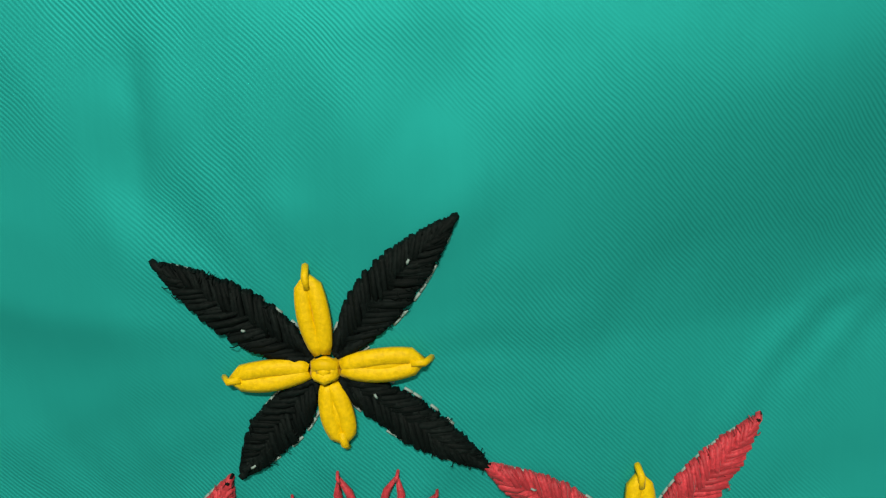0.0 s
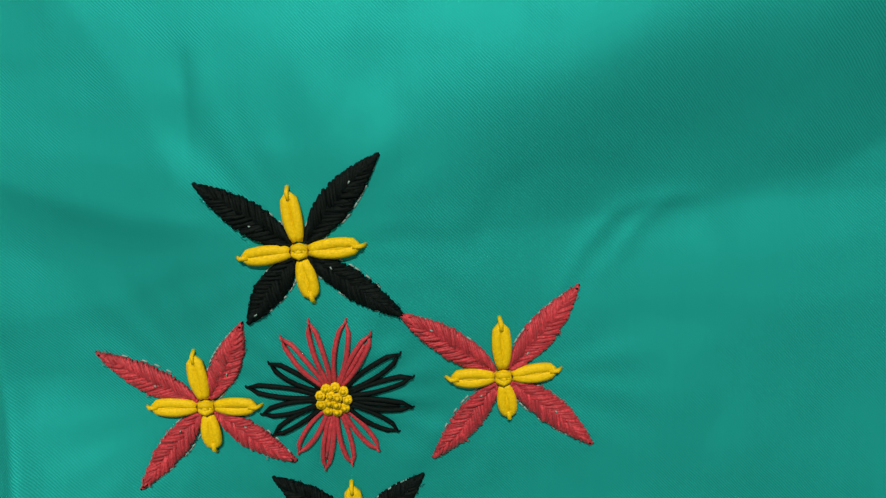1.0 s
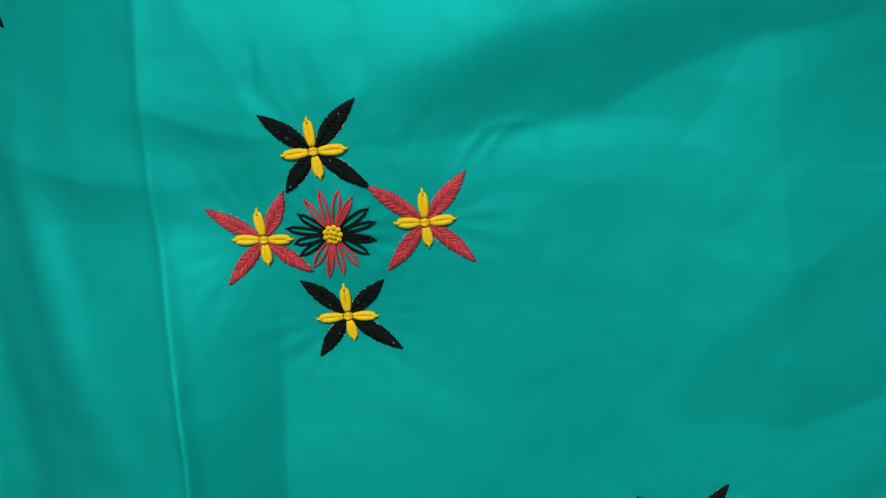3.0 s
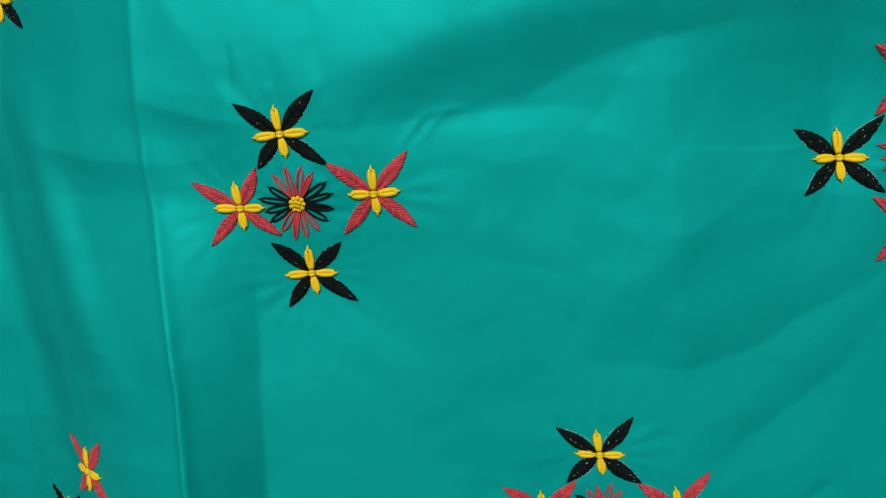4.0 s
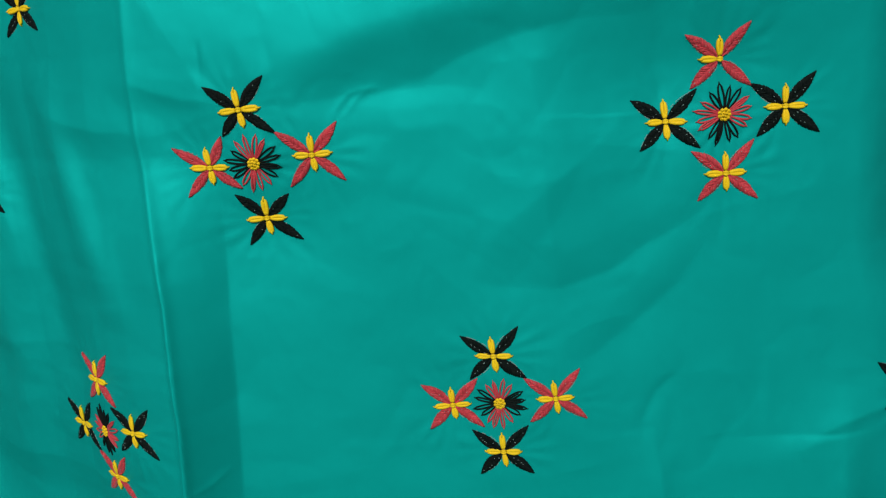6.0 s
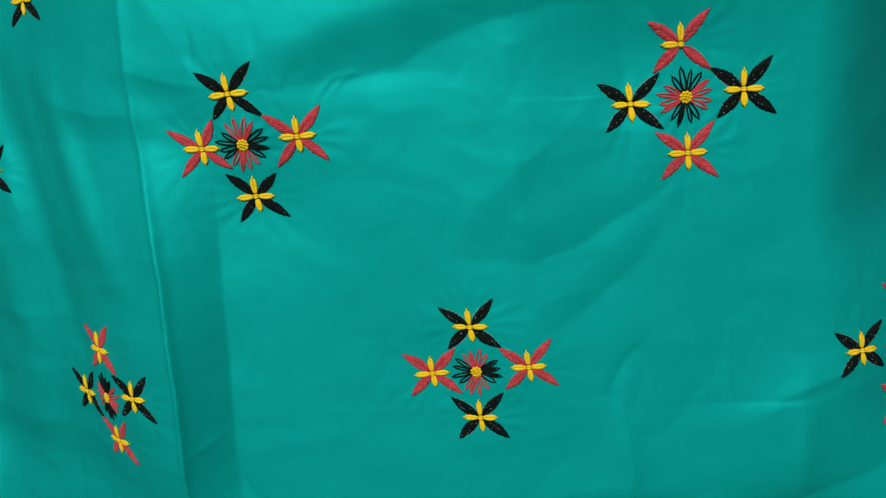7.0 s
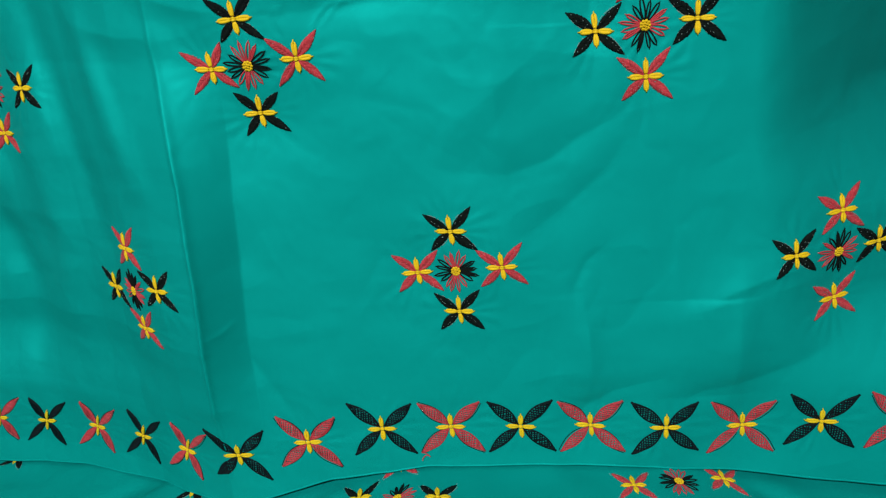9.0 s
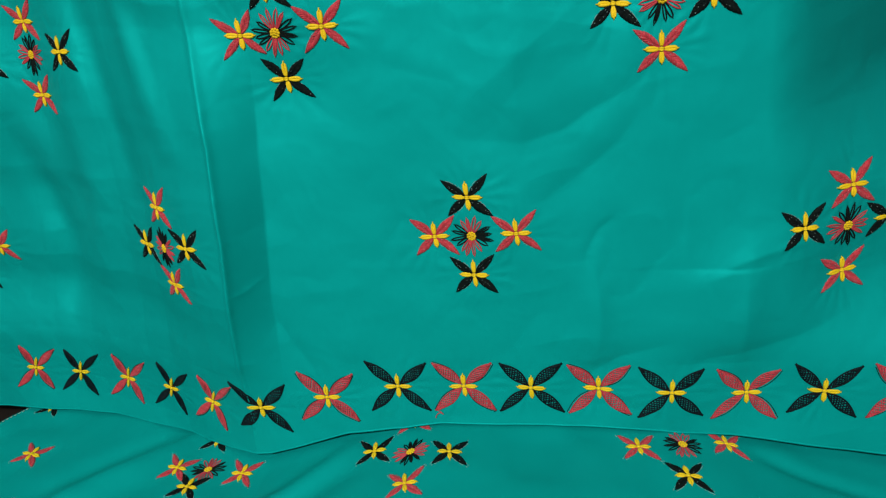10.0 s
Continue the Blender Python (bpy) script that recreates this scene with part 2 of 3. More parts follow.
def drape(x, z):
    xc = np.interp(z, [0.5, 0.552, 0.61, 0.645, 0.70, 0.74, 0.77, 0.795, 0.83], [-0.052, -0.050, -0.0445, -0.0415, -0.0425, -0.0470, -0.050, -0.0505, -0.049])
    d = xc - x
    ridge = np.interp(z, [0.48, 0.54, 0.6, 0.67, 0.71, 0.765, 0.81], [-0.002, 0.004, 0.017, 0.019, 0.0145, 0.003, 0.0])
    y = np.full(x.shape, FRONT)
    # the sharp corner on the left, and the short panel beside it
    width = np.interp(z, [0.60, 0.635, 0.68, 0.74, 0.80], [-0.024, -0.0215, -0.0192, -0.0176, -0.0176]) - xc
    wall = step(0.0, 1.0, np.clip(1 + d / width, 0, 1)) * (d <= 0)
    lin = np.clip(1 + d / width, 0, 1) * (d <= 0)
    y = y - ridge * (0.95 * lin + 0.05 * wall) - ridge * (d > 0)
    low = (1 - 0.19 * step(0.585, 0.53, z)) * (1 - 0.25 * step(0.65, 0.74, z))
    y = y + np.interp(d, LEFT_D, LEFT_Y) * low
    y = y - fold(x, z, [(-0.049, 0.83), (-0.0505, 0.795), (-0.05, 0.77), (-0.047, 0.74), (-0.0425, 0.70), (-0.0415, 0.645), (-0.0445, 0.61), (-0.05, 0.552)], 0.0008, 0.0026, 0.0018)
    y = y - fold(x, z, [(-0.0445, 0.72), (-0.0425, 0.70), (-0.0415, 0.645), (-0.0445, 0.61), (-0.05, 0.552), (-0.052, 0.50)], 0.0009, 0.0013, 0.0011)
    # the right side turns away above the border
    right = x - np.interp(z, [0.55, 0.65, 0.71, 0.8], [0.30, 0.288, 0.273, 0.270])
    y = y + step(0.55, 0.62, z) * (0.50 + 0.68 * step(0.66, 0.73, z)) * np.where(right > -0.012, np.sqrt((right + 0.012) ** 2 + 0.0006) - 0.0245, 0)
    # over the top edge the cloth leans back
    top = np.clip(z - 0.803, 0, None)
    y = y + 2.2 * top * top
    # long soft folds
    y = y - fold(x, z, [(0.012, 0.803), (0.035, 0.808), (0.055, 0.816), (0.085, 0.822), (0.13, 0.832)], 0.0042, 0.024, 0.0135)
    y = y - fold(x, z, [(0.10, 0.828), (0.15, 0.834), (0.2, 0.836), (0.30, 0.832)], 0.0125, 0.026, 0.032)
    # creases that run in to the first flowers
    y = y - crease(x, z, [(-0.0505, 0.7965), (-0.040, 0.7925), (-0.0285, 0.789), (-0.0147, 0.7875)], 0.0015, 0.014, 0.0046)
    y = y - crease(x, z, [(-0.103, 0.787), (-0.088, 0.781), (-0.070, 0.777), (-0.052, 0.776)], 0.0028, 0.014, 0.0075)
    y = y + crease(x, z, [(-0.0183, 0.812), (-0.0183, 0.8074), (-0.0189, 0.7947)], 0.0005, 0.001, 0.0012)
    y = y + crease(x, z, [(0.006, 0.7836), (0.0268, 0.785), (0.0455, 0.7868), (0.0656, 0.7883), (0.0855, 0.789), (0.098, 0.787)], 0.0014, 0.011, 0.0081)
    y = y - crease(x, z, [(0.0350, 0.7755), (0.0387, 0.7818), (0.0435, 0.7869), (0.0481, 0.7884), (0.0528, 0.7891)], 0.00055, 0.0016, 0.0012)
    y = y - crease(x, z, [(0.0415, 0.778), (0.0475, 0.7854), (0.0521, 0.7887), (0.058, 0.789)], 0.0005, 0.0014, 0.0012)
    # the slanting fold under the top, with its clear lower edge
    y = y + crease(x, z, [(0.058, 0.789), (0.076, 0.7915), (0.091, 0.7995), (0.112, 0.807), (0.14, 0.812), (0.17, 0.813)], 0.003, 0.013, 0.018)
    # upright pressed folds
    y = y - crease(x, z, [(0.121, 0.81), (0.122, 0.785), (0.125, 0.7608), (0.1287, 0.7164), (0.131, 0.69)], 0.0024, 0.018, 0.014)
    y = y + fold(x, z, [(0.1715, 0.83), (0.173, 0.8), (0.1749, 0.785), (0.1763, 0.7721), (0.174, 0.757)], 0.0055, 0.011, 0.028)
    y = y - crease(x, z, [(0.186, 0.83), (0.187, 0.805), (0.186, 0.79)], 0.0009, 0.006, 0.004)
    # slanting folds between the flowers
    y = y - crease(x, z, [(0.0985, 0.712), (0.1076, 0.7266), (0.1256, 0.7407), (0.1456, 0.7568), (0.1642, 0.7728)], 0.0026, 0.026, 0.018)
    y = y + crease(x, z, [(0.105, 0.699), (0.1334, 0.6965), (0.1561, 0.704), (0.1701, 0.7147), (0.1894, 0.7248), (0.199, 0.735)], 0.0018, 0.01, 0.008)
    y = y + crease(x, z, [(0.142, 0.661), (0.16, 0.6737), (0.1753, 0.6864), (0.1855, 0.6964), (0.195, 0.712)], 0.0018, 0.01, 0.012)
    y = y + crease(x, z, [(0.1712, 0.6123), (0.1696, 0.6304), (0.1761, 0.6444), (0.1868, 0.6547)], 0.0011, 0.0035, 0.006)
    y = y - crease(x, z, [(0.1735, 0.627), (0.1775, 0.6057), (0.1797, 0.585), (0.180, 0.565)], 0.0034, 0.008, 0.018)
    y = y - crease(x, z, [(0.020, 0.60), (0.024, 0.575), (0.028, 0.555)], 0.0016, 0.01, 0.014)
    # drawn-in folds beside the flowers on the right
    y = y - crease(x, z, [(0.2400, 0.6135), (0.2524, 0.6195), (0.2741, 0.6225), (0.3001, 0.6275)], 0.003, 0.018, 0.008)
    y = y - crease(x, z, [(0.2470, 0.6200), (0.2608, 0.6275), (0.2795, 0.6335), (0.2953, 0.6360)], 0.0018, 0.008, 0.0045)
    y = y - crease(x, z, [(0.2612, 0.622), (0.2618, 0.61), (0.2635, 0.585), (0.2641, 0.556)], 0.009, 0.02, 0.035)
    y = y + crease(x, z, [(0.235, 0.553), (0.2456, 0.559), (0.2761, 0.5671), (0.3043, 0.5774), (0.325, 0.588)], 0.0022, 0.01, 0.014)
    y = y + crease(x, z, [(0.168, 0.541), (0.1773, 0.5485), (0.1939, 0.5608), (0.2204, 0.5696)], 0.0015, 0.007, 0.006)
    y = y - crease(x, z, [(0.226, 0.665), (0.2262, 0.6577), (0.2273, 0.6228)], 0.0008, 0.01, 0.003)
    # the pinched end of the pressed panel
    y = y - crease(x, z, [(-0.0445, 0.6085), (-0.036, 0.610), (-0.028, 0.6155)], 0.0006, 0.0016, 0.0022)
    y = y + crease(x, z, [(-0.0421, 0.6245), (-0.0346, 0.605), (-0.014, 0.5673), (-0.002, 0.548)], 0.0018, 0.006, 0.009)
    # hanging folds of the side that turns away
    y = y - fold(x, z, [(-0.16, 0.72), (-0.15, 0.66), (-0.17, 0.58)], 0.0075, 0.016)
    y = y + fold(x, z, [(-0.14, 0.80), (-0.125, 0.73), (-0.115, 0.66)], 0.0065, 0.011)
    y = y - fold(x, z, [(-0.105, 0.80), (-0.09, 0.75), (-0.075, 0.70)], 0.005, 0.010)
    y = y + fold(x, z, [(-0.22, 0.70), (-0.2, 0.62), (-0.21, 0.55)], 0.0075, 0.014)
    for sx, sz, depth in SAG:
        y = y + depth * np.exp(-((x - sx) ** 2 + (z - sz) ** 2) / 0.032 ** 2)
    # crumple
    y = y + 0.0006 * value_noise(x, z, 0.055, 3) + 0.0003 * value_noise(x + 0.5 * z, z - 0.3 * x, 0.022, 5)
    crumple = np.abs(value_noise(x + 0.4 * z, z, 0.016, 11))
    y = y + 0.0007 * np.abs(value_noise(x + 0.4 * z, z - 0.25 * x, 0.036, 17)) - 0.0005 * np.abs(value_noise(x - 0.5 * z, z + 0.2 * x, 0.027, 19))
    y = y + 0.0002 * crumple + 0.00006 * value_noise(x, z, 0.005, 13)
    # the stitching draws the cloth in
    uneven = np.clip(value_noise(x, z, 0.011, 31), 0, 1) + 0.3
    for cx, cz, r in MOTIFS:
        near = (np.abs(x - cx) < 4 * r) & (np.abs(z - cz) < 4 * r)
        dx, dz = x[near] - cx, z[near] - cz
        q = np.hypot(dx, dz)
        ang = np.arctan2(dz, dx)
        ring = np.exp(-(((q - r) / (0.45 * r)) ** 2))
        far = np.exp(-(((q - 1.15 * r) / (0.45 * r)) ** 2)) * uneven[near]
        y[near] += 0.0001 * ring * np.sin(11 * ang + 90 * cx + 3 * np.sin(3 * ang)) + 0.00014 * far * np.sin(14 * ang + 140 * cz + 2.5 * np.sin(2 * ang + 50 * cx)) + 0.0005 * np.exp(-((q / (0.8 * r)) ** 2))
    return y


# where the flowers are: x, z, red or black, size
ANGLES = (145, 50, -38, -134)
REACH = (17.6, 17.6, 18.0, 16.0)
# the four flowers of the first motif, each with its own petals
SHAPES = {0: ((144, 48, -35, -127), (17.4, 17.6, 17.6, 13.8)), 1: ((148, 63, -38, -131), (18.0, 14.8, 16.0, 16.0)),
          2: ((146, 49, -42, -128), (18.4, 17.6, 17.8, 17.4)), 3: ((139, 45, -33, -128), (16.7, 15.0, 18.3, 14.6))}
HANGING = []


def cluster(places, sides, size=1.0):
    """Five places: top, left, right, bottom, middle. sides: the colour of the left and right flowers."""
    ends = "black" if sides == "red" else "red"
    for p, c in zip(places, (ends, sides, sides, ends)):
        HANGING.append((*p, c, size))
    HANGING.append((*places[4], "daisy_" + sides, size))


cluster([(-0.0032, 0.7834), (-0.02, 0.759), (0.026, 0.7625), (0.002, 0.735), (0.0, 0.76)], "red")
cluster([(0.2, 0.793), (0.179, 0.768), (0.2285, 0.772), (0.2045, 0.745), (0.203, 0.770)], "black")
cluster([(0.101, 0.666), (0.081, 0.641), (0.129, 0.644), (0.104, 0.617), (0.103, 0.642)], "red")
cluster([(-0.09, 0.660), (-0.111, 0.629), (-0.069, 0.638), (-0.088, 0.608), (-0.09, 0.633)], "black")
cluster([(0.319, 0.6652), (0.2908, 0.644), (0.347, 0.643), (0.3212, 0.6125), (0.3193, 0.6412)], "black")
cluster([(-0.188, 0.768), (-0.222, 0.744), (-0.154, 0.75), (-0.185, 0.721), (-0.187, 0.747)], "black")
cluster([(-0.296, 0.630), (-0.323, 0.608), (-0.264, 0.605), (-0.29, 0.579), (-0.293, 0.606)], "red")
HANGING.append((-0.113, 0.8345, "black", 1.0))
BORDER_X = [-0.262, -0.22, -0.173, -0.128, -0.085, -0.043, 0.004, 0.052, 0.095, 0.138, 0.181, 0.226, 0.273, 0.318, 0.365]
BORDER_Z = [0.499, 0.499, 0.501, 0.505, 0.510, 0.518, 0.528, 0.537, 0.537, 0.537, 0.536, 0.535, 0.533, 0.537, 0.537]
for k, (bx, bz) in enumerate(zip(BORDER_X, BORDER_Z)):
    HANGING.append((bx, bz, "border_" + ("red" if k % 2 == 0 else "black"), 1.0))
MOTIFS = [(h[0], h[1], 0.017 if not h[2].startswith("daisy") else 0.012) for h in HANGING]

# ---- sampled surface of the hanging cloth ----
CELL = 0.0008
GX = np.arange(-0.42, 0.46, CELL)
GZ = np.arange(0.44, 0.87, CELL)
XX, ZZ = np.meshgrid(GX, GZ, indexing="ij")
SURF = drape(XX, ZZ)


def sample(grid, gx, gz, x, z):
    u = np.clip((x - gx[0]) / (gx[1] - gx[0]), 0, len(gx) - 1.001)
    v = np.clip((z - gz[0]) / (gz[1] - gz[0]), 0, len(gz) - 1.001)
    i, j = u.astype(int), v.astype(int)
    fu, fv = u - i, v - j
    return (grid[i, j] * (1 - fu) + grid[i + 1, j] * fu) * (1 - fv) + (grid[i, j + 1] * (1 - fu) + grid[i + 1, j + 1] * fu) * fv


def hang(x, z):
    return sample(SURF, GX, GZ, x, z)


# ---- the lying cloth's surface: z as a function of x and y ----
HEM_X = [-0.36, -0.26, -0.14, -0.041, 0.016, 0.079, 0.2, 0.27, 0.36, 0.46]
HEM_Z = [0.456, 0.458, 0.465, 0.4805, 0.500, 0.5085, 0.5075, 0.502, 0.491, 0.487]


def spread(x, y):
    z = np.interp(x, [-0.5, *HEM_X[1:]], [0.445, *[h - g for h, g in zip(HEM_Z[1:], (0.001, 0.001, 0.005, 0.0055, 0.002, 0.002, 0.0038, 0.0075, 0.009))]])
    z = z + fold(x, y, [(-0.115, 0.115), (-0.145, 0.085), (-0.18, 0.05), (-0.215, 0.01)], 0.010, 0.018, 0.007)
    z = z - fold(x, y, [(-0.13, 0.13), (-0.17, 0.1), (-0.21, 0.06)], 0.004, 0.010)
    z = z + fold(x, y, [(-0.10, 0.0), (-0.07, 0.02), (-0.02, 0.04), (0.02, 0.075)], 0.005, 0.008)
    z = z - fold(x, y, [(-0.06, -0.01), (-0.02, 0.02), (0.02, 0.05)], 0.004, 0.010)
    z = z - fold(x, y, [(0.28, 0.075), (0.31, 0.06), (0.35, 0.05)], 0.003, 0.006)
    z = z + 0.002 * value_noise(x, y, 0.05, 23) + 0.0008 * value_noise(x, y, 0.02, 25)
    # over the front edge of the seat
    z = z - 9.0 * np.clip(-0.06 - y, 0, 0.08) ** 2
    return z


LX = np.arange(-0.48, 0.52, 0.0022)
LY = np.arange(-0.14, 0.24, 0.0022)
LXX, LYY = np.meshgrid(LX, LY, indexing="ij")
LOW = spread(LXX, LYY)


def lie(x, y):
    return sample(LOW, LX, LY, x, y)


# ---- stitches ----


def upright(cx, cz, narrow=1.0, tall=1.0, shear=0.0):
    """Maps stitches drawn flat (metres, height) on to the hanging cloth round a place."""
    e = 0.009
    c = np.array([cx]), np.array([cz])
    sx = 1 / math.hypot(1, float((hang(c[0] + e, c[1]) - hang(c[0] - e, c[1]))[0] / (2 * e)))
    sz = 1 / math.hypot(1, float((hang(c[0], c[1] + e) - hang(c[0], c[1] - e))[0] / (2 * e)))

    def put(p):
        x, z = cx + (p[:, 0] + shear * p[:, 1]) * sx * narrow, cz + p[:, 1] * sz * tall
        d = 0.0016
        gx = (hang(x + d, z) - hang(x - d, z)) / (2 * d)
        gz = (hang(x, z + d) - hang(x, z - d)) / (2 * d)
        n = np.stack([gx, -np.ones_like(gx), gz], 1)
        n /= np.linalg.norm(n, axis=1)[:, None]
        return np.stack([x, hang(x, z), z], 1) + n * p[:, 2:3]
    return put


def flat(cx, cy, turn=0.0, squash=1.0):
    """The same for the cloth that lies on the seat."""
    ct, st = math.cos(turn), math.sin(turn)

    def put(p):
        x, y = cx + p[:, 0] * ct - p[:, 1] * st, cy + (p[:, 0] * st + p[:, 1] * ct) * squash
        d = 0.003
        gx = (lie(x + d, y) - lie(x - d, y)) / (2 * d)
        gy = (lie(x, y + d) - lie(x, y - d)) / (2 * d)
        n = np.stack([-gx, -gy, np.ones_like(gx)], 1)
        n /= np.linalg.norm(n, axis=1)[:, None]
        return np.stack([x, y, lie(x, y)], 1) + n * p[:, 2:3]
    return put


def tubes(strands, sides=5):
    """Threads as closed tubes: each strand is an array of (a, b, height) and its radii."""
    verts, faces = [], []
    for path, radius in strands:
        path = np.asarray(path, float)
        n = len(path)
        rad = np.broadcast_to(np.asarray(radius, float), (n,))
        tan = np.gradient(path, axis=0)
        tan /= np.linalg.norm(tan, axis=1)[:, None] + 1e-12
        side = np.stack([-tan[:, 1], tan[:, 0], np.zeros(n)], 1)
        side /= np.linalg.norm(side, axis=1)[:, None] + 1e-12
        up = np.cross(tan, side)
        base = len(verts)
        for k in range(n):
            for s in range(sides):
                a = 2 * math.pi * s / sides
                verts.append(path[k] + rad[k] * (math.cos(a) * side[k] + 0.8 * math.sin(a) * up[k]))
        for k in range(n - 1):
            for s in range(sides):
                a, b = base + k * sides + s, base + k * sides + (s + 1) % sides
                faces.append((a, b, b + sides, a + sides))
        faces.append(tuple(base + s for s in range(sides))[::-1])
        faces.append(tuple(base + (n - 1) * sides + s for s in range(sides)))
    return np.array(verts), faces


def along(angle, length):
    """The axis and the side of a petal that points that way (degrees)."""
    a = radians(angle)
    return np.array([math.cos(a), math.sin(a)]), np.array([-math.sin(a), math.cos(a)])


def lift(p, h):
    return np.array([p[0], p[1], h])


def petal_outline(t, width, skew=0.46, point=0.85):
    """Half width of a leaf shape, pointed at both ends."""
    s = t ** (math.log(0.5) / math.log(skew))
    return width * math.sin(math.pi * min(1, max(0, s))) ** point


def solid_petal(angle, reach, width, rng, loose=1.0):
    """Fishbone stitch: threads from either edge slope in and cross on the midrib."""
    ax, sd = along(angle, reach)
    bend = rng.uniform(-0.025, 0.025) * reach
    strands = []
    count = max(10, int(reach / 0.00036))
    start = 0.0016

    def spot(t, off):
        return ax * (start + (reach - start) * t) + sd * (off + bend * math.sin(math.pi * t))
    for i in range(count):
        for s in (-1, 1):
            t = min(0.99, max(0.01, (i + 0.5 + 0.25 * s + rng.uniform(-0.35, 0.35)) / count))
            w = petal_outline(t, width) * rng.uniform(0.9, 1.1) + 0.00012
            t2 = max(0.0, t - 0.15 - rng.uniform(0, 0.04))
            edge, rib = spot(t, s * w), spot(t2, -s * rng.uniform(0.15, 0.45) * petal_outline(t2, width))
            mid = 0.5 * (edge + rib)
            h = 0.00032 + 0.00026 * rng.random()
            strands.append(([lift(edge, -0.00015), lift(0.86 * edge + 0.14 * mid, h), lift(mid, h + 0.0003 * rng.random()), lift(rib, 0.00015 + 0.0003 * rng.random())], 0.00029 * loose * rng.uniform(0.85, 1.2)))
    # padding threads along the petal under the stitches
    for off in (-0.7, -0.45, -0.2, 0.0, 0.2, 0.45, 0.7):
        strands.append(([lift(spot(t, off * petal_outline(t, width)), 0.0001) for t in (0.02, 0.12, 0.25, 0.4, 0.55, 0.7, 0.84, 0.95)], 0.00052))
    # loose fibres
    for k in range(26):
        t, s = rng.uniform(0.05, 0.97), rng.choice((-1, 1))
        q = spot(t, s * petal_outline(t, width) * rng.uniform(0.3, 1.0))
        e = q + sd * s * rng.uniform(0.0002, 0.0009) + ax * rng.uniform(-0.0006, 0.0008)
        strands.append(([lift(q, 0.0006), lift(0.5 * (q + e), 0.0009), lift(e, 0.0003)], 0.00005))
    tip = [lift(spot(0.86, 0), 0.0002), lift(spot(0.95, 0), 0.0005), lift(spot(1.0, 0), 0.0004), lift(spot(1.03, 0), -0.0002)]
    strands.append((tip, 0.0004))
    return strands


def lattice_petal(angle, reach, width, rng, dense=False):
    """Crossed open stitch: two sets of long slanting threads leave small holes, with a stitched outline."""
    ax, sd = along(angle, reach)
    bend = rng.uniform(-0.03, 0.03) * reach
    start = 0.002
    strands = []
    count = 14 if not dense else 20

    def spot(t, off):
        return ax * (start + (reach - start) * t) + sd * (off + bend * math.sin(math.pi * t))
    for s, height in ((-1, 0.0003), (1, 0.0007)):
        for i in range(count):
            t = (i + rng.uniform(0.35, 0.65)) / count
            t2 = min(1.0, t + 0.2)
            a, b = spot(t, s * petal_outline(t, width, 0.48, 1.0)), spot(t2, -s * petal_outline(t2, width, 0.48, 1.0))
            strands.append(([lift(a, -0.0001), lift(0.8 * a + 0.2 * b, height), lift(0.2 * a + 0.8 * b, height), lift(b, -0.0001)], 0.00043 if not dense else 0.00052))
        edge = [lift(spot(t, s * petal_outline(t, width, 0.48, 1.0)), 0.00025) for t in np.linspace(0.0, 1.0, 14)]
        strands.append((edge, 0.0005))
    tip = [lift(spot(0.84, 0), 0.0003), lift(spot(0.94, 0), 0.0005), lift(spot(1.02, 0), -0.0001)]
    strands.append((tip, 0.0008))
    return strands


def loop_petal(angle, inner, reach, width, thick, rng, filled=True, steps=9):
    """Lazy daisy: a loop of thread held at its tip by a tiny stitch."""
    ax, sd = along(angle, reach)
    strands = []
    # one continuous loop, out on one side and back on the other
    loop = []
    for k in range(2 * steps + 1):
        u = k / (2 * steps)
        t = 1 - abs(2 * u - 1)
        s = -1 if u < 0.5 else 1
        w = width * math.sin(math.pi * min(1.0, 0.06 + 0.80 * t)) ** 0.9 * (1 if 0 < k < 2 * steps else 0.3)
        if k == steps:
            w = 0.0
        loop.append(lift(ax * (inner + (reach - inner - thick) * t) + sd * s * w, thick * (0.55 + 0.35 * math.sin(math.pi * t))))
    strands.append((loop, thick))
    if filled:
        strands.append(([lift(ax * (inner + (reach - inner) * t), thick * (0.35 + 0.35 * math.sin(math.pi * t))) for t in (0.08, 0.3, 0.55, 0.8)], [0.6 * thick, 0.95 * thick, 0.95 * thick, 0.6 * thick]))
    tie = [lift(ax * (reach - 1.8 * thick), thick * 1.2), lift(ax * (reach - 0.4 * thick), thick * 1.3), lift(ax * (reach + 0.5 * thick), -0.2 * thick)]
    strands.append((tie, 0.42 * thick))
    return strands


def knot(cx, cy, r, h, rng):
    """A French knot: a little coil of thread."""
    turns = [lift((cx + r * 0.55 * math.cos(a), cy + r * 0.55 * math.sin(a)), h * (0.6 + 0.05 * a)) for a in np.linspace(0, 2.2 * math.pi, 10)]
    return [(turns, 0.5 * r), ([lift((cx - 0.35 * r, cy), h), lift((cx, cy), 1.25 * h), lift((cx + 0.35 * r, cy), h)], 0.45 * r)]


def stitched(name, strands, put, mat, parent, label="", sides=5):
    v, f = tubes(strands, sides)
    return mesh_object(name, put(v), f, mat, parent, label)


